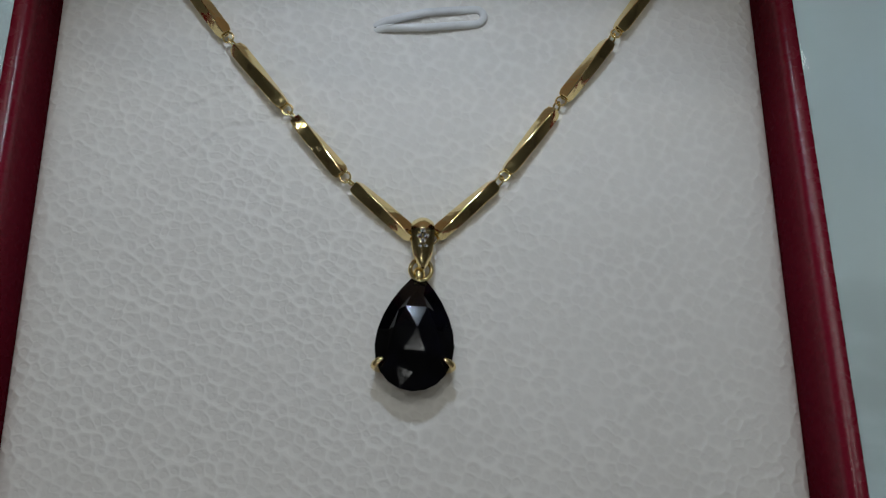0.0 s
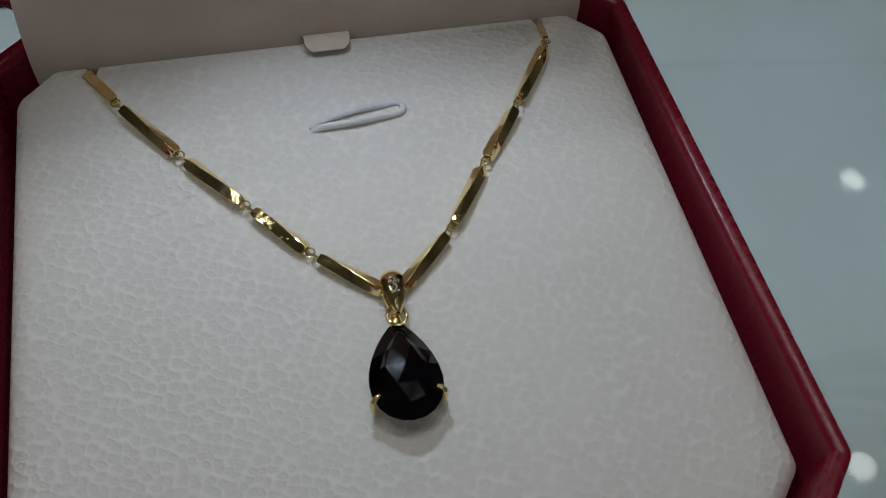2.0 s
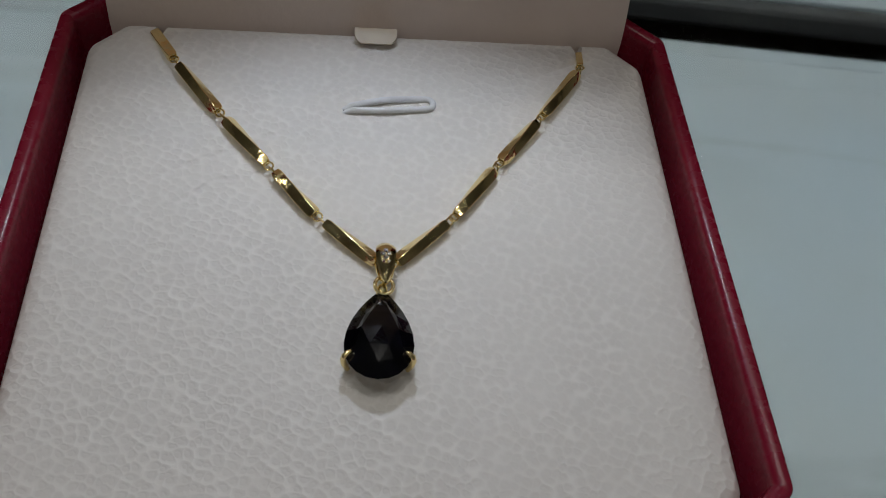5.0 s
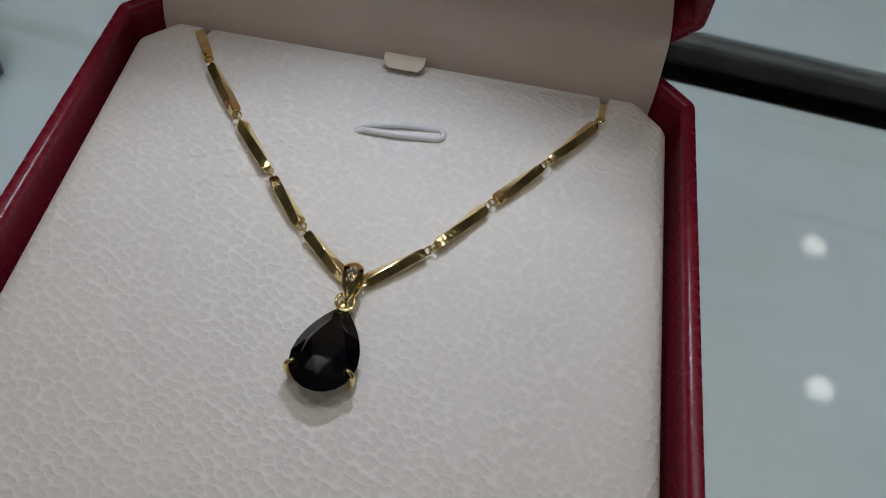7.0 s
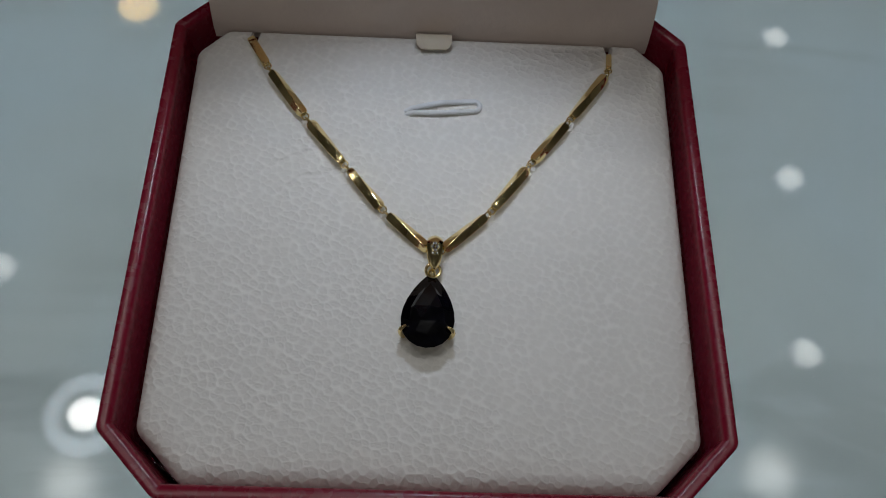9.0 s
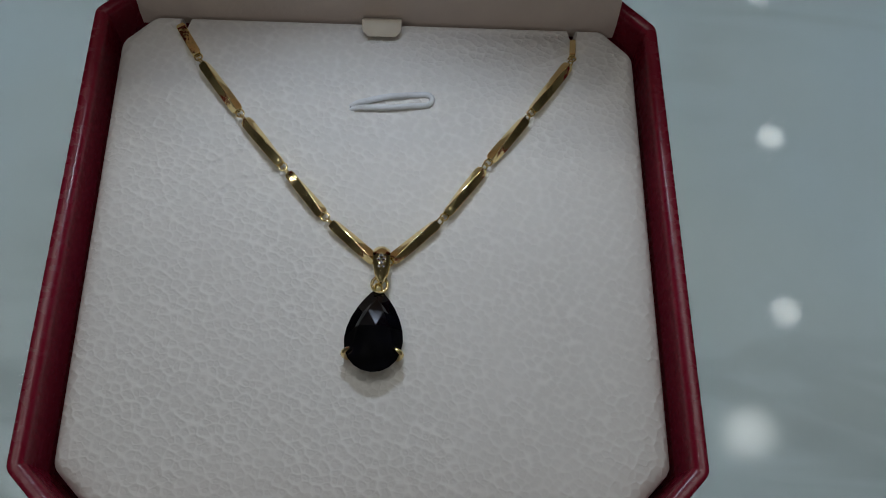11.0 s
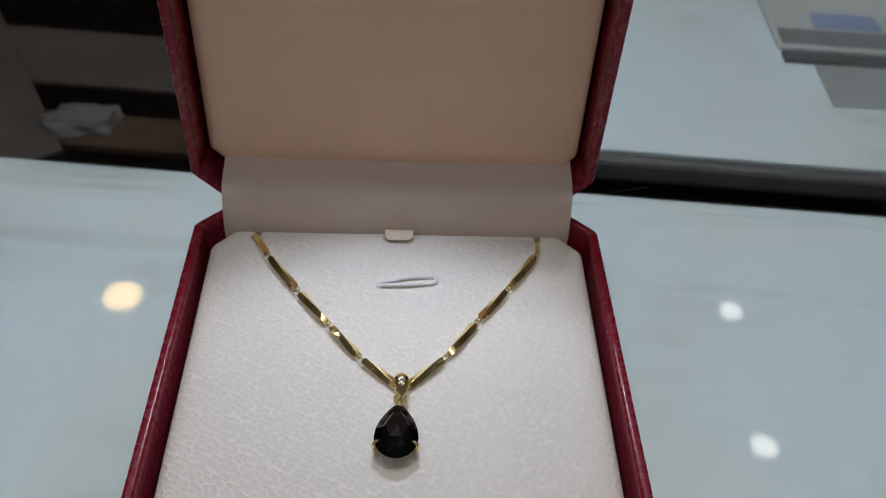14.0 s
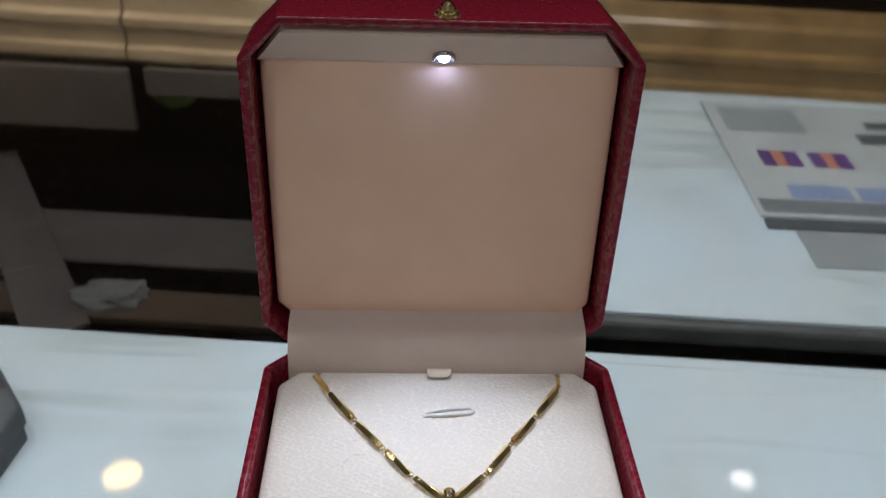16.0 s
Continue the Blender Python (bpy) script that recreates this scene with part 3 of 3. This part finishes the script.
def gemstone():
    """A rose cut: facets fan out from the top point, with kites down to the girdle."""
    bm = bmesh.new()
    girdle = pear(1.0, n=24)
    outer = [bm.verts.new((x, y, 0.0)) for x, y in girdle]
    low = [bm.verts.new((x * 0.97, y * 0.97, -0.0004)) for x, y in girdle]
    mid_pts = pear(0.69, n=12)
    shift = lambda p, k, s: (p[0] * s, HEART + (p[1] - HEART) * s)
    ring_1 = [bm.verts.new((x, y - 0.0003, 0.00095)) for x, y in mid_pts]
    ring_2 = []
    for k in range(6):
        t = radians(30 + 60 * k)
        ring_2.append(bm.verts.new((0.0024 * math.sin(t), HEART + 0.0004 + 0.0030 * math.cos(t), (0.0014, 0.00127, 0.00141, 0.0015, 0.00143, 0.0014)[k])))
    top = bm.verts.new((0.0002, HEART + 0.0005, 0.00164))
    n = 24
    for k in range(n):
        bm.faces.new((low[k], low[(k + 1) % n], outer[(k + 1) % n], outer[k]))
    for k in range(12):
        o0, o1, o2 = outer[2 * k], outer[2 * k + 1], outer[(2 * k + 2) % n]
        r0, r1 = ring_1[k], ring_1[(k + 1) % 12]
        bm.faces.new((o0, o1, r0))
        bm.faces.new((o1, r1, r0))
        bm.faces.new((o1, o2, r1))
    for k in range(6):
        a, b, c = ring_1[(2 * k) % 12], ring_1[(2 * k + 1) % 12], ring_1[(2 * k + 2) % 12]
        i, prev = ring_2[k], ring_2[k - 1]
        bm.faces.new((a, b, i))
        bm.faces.new((b, c, i))
        bm.faces.new((a, i, prev))
        bm.faces.new((prev, i, top))
    deep = [bm.verts.new((x * 0.45, y * 0.45, -0.0019)) for x, y in girdle]
    for k in range(n):
        bm.faces.new((deep[k], deep[(k + 1) % n], low[(k + 1) % n], low[k]))
    bm.faces.new(deep[::-1])
    bmesh.ops.transform(bm, matrix=STONE_AT, verts=bm.verts)
    part("gemstone", local(bm), GEM, NECK, "black faceted pear-shaped gemstone")


gemstone()


def setting():
    wire = tube([(x, y, -0.0013) for x, y in pear(0.80, n=40)[1:]], 0.00032, 8, True)
    bmesh.ops.transform(wire, matrix=STONE_AT, verts=wire.verts)
    part("basket_rim", local(wire), GOLD, NECK, "", 60)
    for sx, sy in ((-0.0041, -0.0042), (0.0041, -0.0039)):
        d = Vector((sx, sy + 0.0015, 0)).normalized()
        base_p = Vector((sx, sy, 0))
        path = [base_p - d * 0.0003 + Vector((0, 0, -0.0026)), base_p + d * 0.0002 + Vector((0, 0, -0.0012)), base_p + d * 0.00035 + Vector((0, 0, 0.0)), base_p + d * 0.00015 + Vector((0, 0, 0.0006)), base_p - d * 0.00035 + Vector((0, 0, 0.0009)), base_p - d * 0.0008 + Vector((0, 0, 0.00095))]
        bm = tube(path, [0.00034, 0.00038, 0.0004, 0.0004, 0.00034, 0.00018], 10)
        bmesh.ops.transform(bm, matrix=STONE_AT, verts=bm.verts)
        part("prong", local(bm), GOLD, NECK, "", 60)
    cup = lathe([(0.0001, 0.0012), (0.0005, 0.0011), (0.00075, 0.0007), (0.0008, 0.0001), (0.00075, -0.0004), (0.0006, -0.0006), (0.0001, -0.0006)], 20)
    bmesh.ops.transform(cup, matrix=STONE_AT @ pose(0, 0.0066, 0.0001, -80), verts=cup.verts)
    part("tip_cup", local(cup), GOLD, NECK, "", 60)
    part("jump_ring", local(ring(0.00125, 0.00026, pose(0.0017, -0.0110, 0.0291, 8, 6, 0), 32, 10)), GOLD, NECK, "", 60)


setting()


def bail():
    """A tapered loop over the chain: broad at the top, narrow at its foot."""
    loop = []
    n = 40
    for k in range(n):
        t = 2 * math.pi * k / n
        y = -0.0080 + 0.0027 * math.cos(t)
        z = 0.0297 + 0.0019 * math.sin(t) * (0.75 + 0.25 * math.cos(t))
        w = (y + 0.0107) / 0.0054
        loop.append((y, z, 0.00036 + 0.00100 * math.sin(math.pi * min(1.0, 0.04 + w * 0.62)) ** 0.75 * (1 - 0.12 * max(0, w - 0.8) / 0.2)))
    rings = []
    for i in range(n):
        y, z, half = loop[i]
        (ya, za, _), (yb, zb, _) = loop[i - 1], loop[(i + 1) % n]
        out = Vector((0, -(za - zb), (ya - yb))).normalized()
        out = out if out.dot(Vector((0, y + 0.0080, z - 0.0297))) > 0 else -out
        pts = []
        for s in (-1, -0.8, -0.4, 0, 0.4, 0.8, 1):
            pts.append(Vector((0.0019 + half * s, y, z)) + out * 0.0005 * (1 - s * s))
        for s in (0.92, 0, -0.92):
            pts.append(Vector((0.0019 + half * s, y, z)) - out * 0.00022)
        rings.append(pts)
    rings.append(rings[0])
    bm = loft(rings, False, False)
    bmesh.ops.remove_doubles(bm, verts=bm.verts, dist=1e-7)
    b = part("bail", local(bm), GOLD, NECK, "tapered gold bail set with tiny diamonds", 45)
    for x, y, r in ((0.00152, -0.0077, 0.00034), (0.00226, -0.0077, 0.00034), (0.00188, -0.0071, 0.00034), (0.0019, -0.0083, 0.00036), (0.00158, -0.0089, 0.00024), (0.00222, -0.0089, 0.00024)):
        z = 0.0297 + 0.0019 * math.sqrt(max(0, 1 - ((y + 0.0080) / 0.0027) ** 2)) * 0.8 + 0.00072
        d = lathe([(0.00005, -0.0003), (r, 0.0), (r * 0.55, 0.00022), (0.00005, 0.00024)], 8)
        bmesh.ops.transform(d, matrix=pose(x, y, z), verts=d.verts)
        part("diamond", local(d), DIAMOND, b, "tiny clear diamond")


bail()


# ---- things under the glass ----
def turned(x, y, z, angle):
    return pose(x, y, z, 0, 0, angle)


def carton():
    """A thin white pack with a printed top, lying on the rear board."""
    ob = thing("printed_carton", 0.313, 0.502, DECK, "flat white printed carton with purple and orange marks", "carton")
    ob.rotation_euler = (0, 0, radians(-4))
    bpy.context.view_layer.update()
    w, d, h = 0.34, 0.255, 0.003
    part("body", slab(w, d, h, 0.001, 2, Matrix.Translation((w / 2, d / 2, 0))), PAPER, ob)
    top = h + 0.0006

    def patch(name, x0, x1, y0, y1, material):
        part(name, slab(x1 - x0, y1 - y0, 0.0006, 0, 1, Matrix.Translation(((x0 + x1) / 2, (y0 + y1) / 2, top - 0.0006))), material, ob)

    patch("grey_panel", 0.015, 0.10, 0.18, 0.24, GREYPAPER)
    for x in (0.031, 0.082):
        patch("mark", x, x + 0.013, 0.099, 0.132, PURPLE)
        patch("mark", x + 0.0135, x + 0.025, 0.099, 0.132, ORANGE)
        patch("mark", x + 0.0255, x + 0.040, 0.099, 0.132, PURPLE)
    for x0, x1 in ((0.040, 0.098), (0.106, 0.17), (0.18, 0.26)):
        patch("text_bar", x0, x1, 0.034, 0.060, BLUEPRINT)
    patch("dark_panel", 0.15, 0.24, 0.158, 0.182, DARKPRINT)
    patch("dark_panel", 0.17, 0.26, 0.196, 0.214, DARKPRINT)
    patch("edge_strip", 0.005, 0.33, 0.006, 0.03, DUSKPRINT)
    # A dark strip stands in for the shade along the carton's front.
    under = thing("carton_shade", 0.313, 0.484, DECK, "thin dark strip for the shade along a carton's front edge", "folder")
    under.rotation_euler = (0, 0, radians(-4))
    part("shade_strip", slab(0.34, 0.015, 0.004, 0.001, 2, Matrix.Translation((0.17, 0.005, 0))), DARKPRINT, under)
    sheet = thing("grey_sheet", 0.333, 0.422, DECK, "plain grey paper sheet lying on a pale board", "paper")
    sheet.rotation_euler = (0, 0, radians(-4))
    part("sheet", slab(0.28, 0.062, 0.001, 0, 1, Matrix.Translation((0.14, 0.031, 0))), GREYPAPER, sheet)


carton()


def dark_case():
    """An eight-sided closed case with a lid that overhangs its base a little."""
    ob = thing("dark_case", -0.299, 0.2146, DECK, "dark grey eight-sided closed case on a pale board", "case")
    ob.rotation_euler = (0, 0, radians(-8))
    for name, half, z0, z1 in (("case_base", 0.0585, 0.0, 0.012), ("case_lid", 0.06, 0.0125, 0.026)):
        rings = [[(x, y, z) for x, y in octagon(-half, half, -half, half, 0.035, 0.035, d, 0.004)] for d, z in ((0.0, z0), (0.0, z1 - 0.003), (0.001, z1 - 0.001), (0.003, z1))]
        part(name, loft(rings), PHONE, ob, "", 40)


dark_case()


def dark_tray():
    ob = thing("dark_tray", 0.384, 0.136, DECK, "small slate-grey display tray lying on a pale board", "tray")
    part("tray_body", slab(0.15, 0.12, 0.012, 0.004, 3, pose(0, 0, 0, 0, 0, -14.5)), SLATE, ob)


dark_tray()


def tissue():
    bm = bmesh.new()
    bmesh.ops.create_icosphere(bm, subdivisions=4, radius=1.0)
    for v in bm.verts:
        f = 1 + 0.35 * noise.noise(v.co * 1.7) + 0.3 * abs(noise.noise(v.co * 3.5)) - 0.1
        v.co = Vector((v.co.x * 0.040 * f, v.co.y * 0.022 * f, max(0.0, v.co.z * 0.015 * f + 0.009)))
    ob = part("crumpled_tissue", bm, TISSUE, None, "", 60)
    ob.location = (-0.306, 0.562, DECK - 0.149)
    tagged(ob, "crumpled white tissue, its colour darkened for the cavity's shade", "tissue")


tissue()


def loose_board():
    ob = part("loose_board", slab(0.06, 0.42, 0.004, 0.001), GREYBROWN)
    ob.matrix_local = turned(-0.446, 0.685, DECK - 0.1425, 29.8)
    tagged(ob, "narrow grey-brown board lying on a dark ledge", "board")


loose_board()


def green_disc():
    ob = part("green_sticker", lathe([(0.036, 0.0), (0.036, 0.0015)], 32), GREEN)
    ob.matrix_local = turned(-0.315, 0.9085, -0.25, -4.9) @ pose(0, 0, 0, 90)
    tagged(ob, "round green sticker on a black back panel", "sticker")


green_disc()


# ---- dust on the glass ----
def hairs():
    for path in ([(0.0655, 0.0890, 0), (0.0732, 0.0909, 0.0003), (0.0809, 0.0928, 0)], [(-0.1655, 0.1265, 0), (-0.1590, 0.1305, 0.0003), (-0.1527, 0.1328, 0)]):
        ob = part("loose_hair", tube([(x, y, z + 0.0001) for x, y, z in path], 0.00006, 5), TISSUE, None, "", 60)
        tagged(ob, "fine pale hair lying on the counter glass", "hair")


hairs()


def dust():
    rng = random.Random(7)
    bm = bmesh.new()
    for _ in range(90):
        x, y = rng.uniform(-0.35, -0.06), rng.uniform(0.1, 0.4)
        r = rng.uniform(0.0001, 0.00028)
        bmesh.ops.create_icosphere(bm, subdivisions=1, radius=r, matrix=Matrix.Translation((x, y, r * 0.8)) @ Matrix.Diagonal((rng.uniform(0.6, 1.8), 1, 0.7, 1)))
    tagged(part("dust_specks", bm, TISSUE), "scattered pale dust specks on the counter glass", "dust", kind="stuff")


dust()
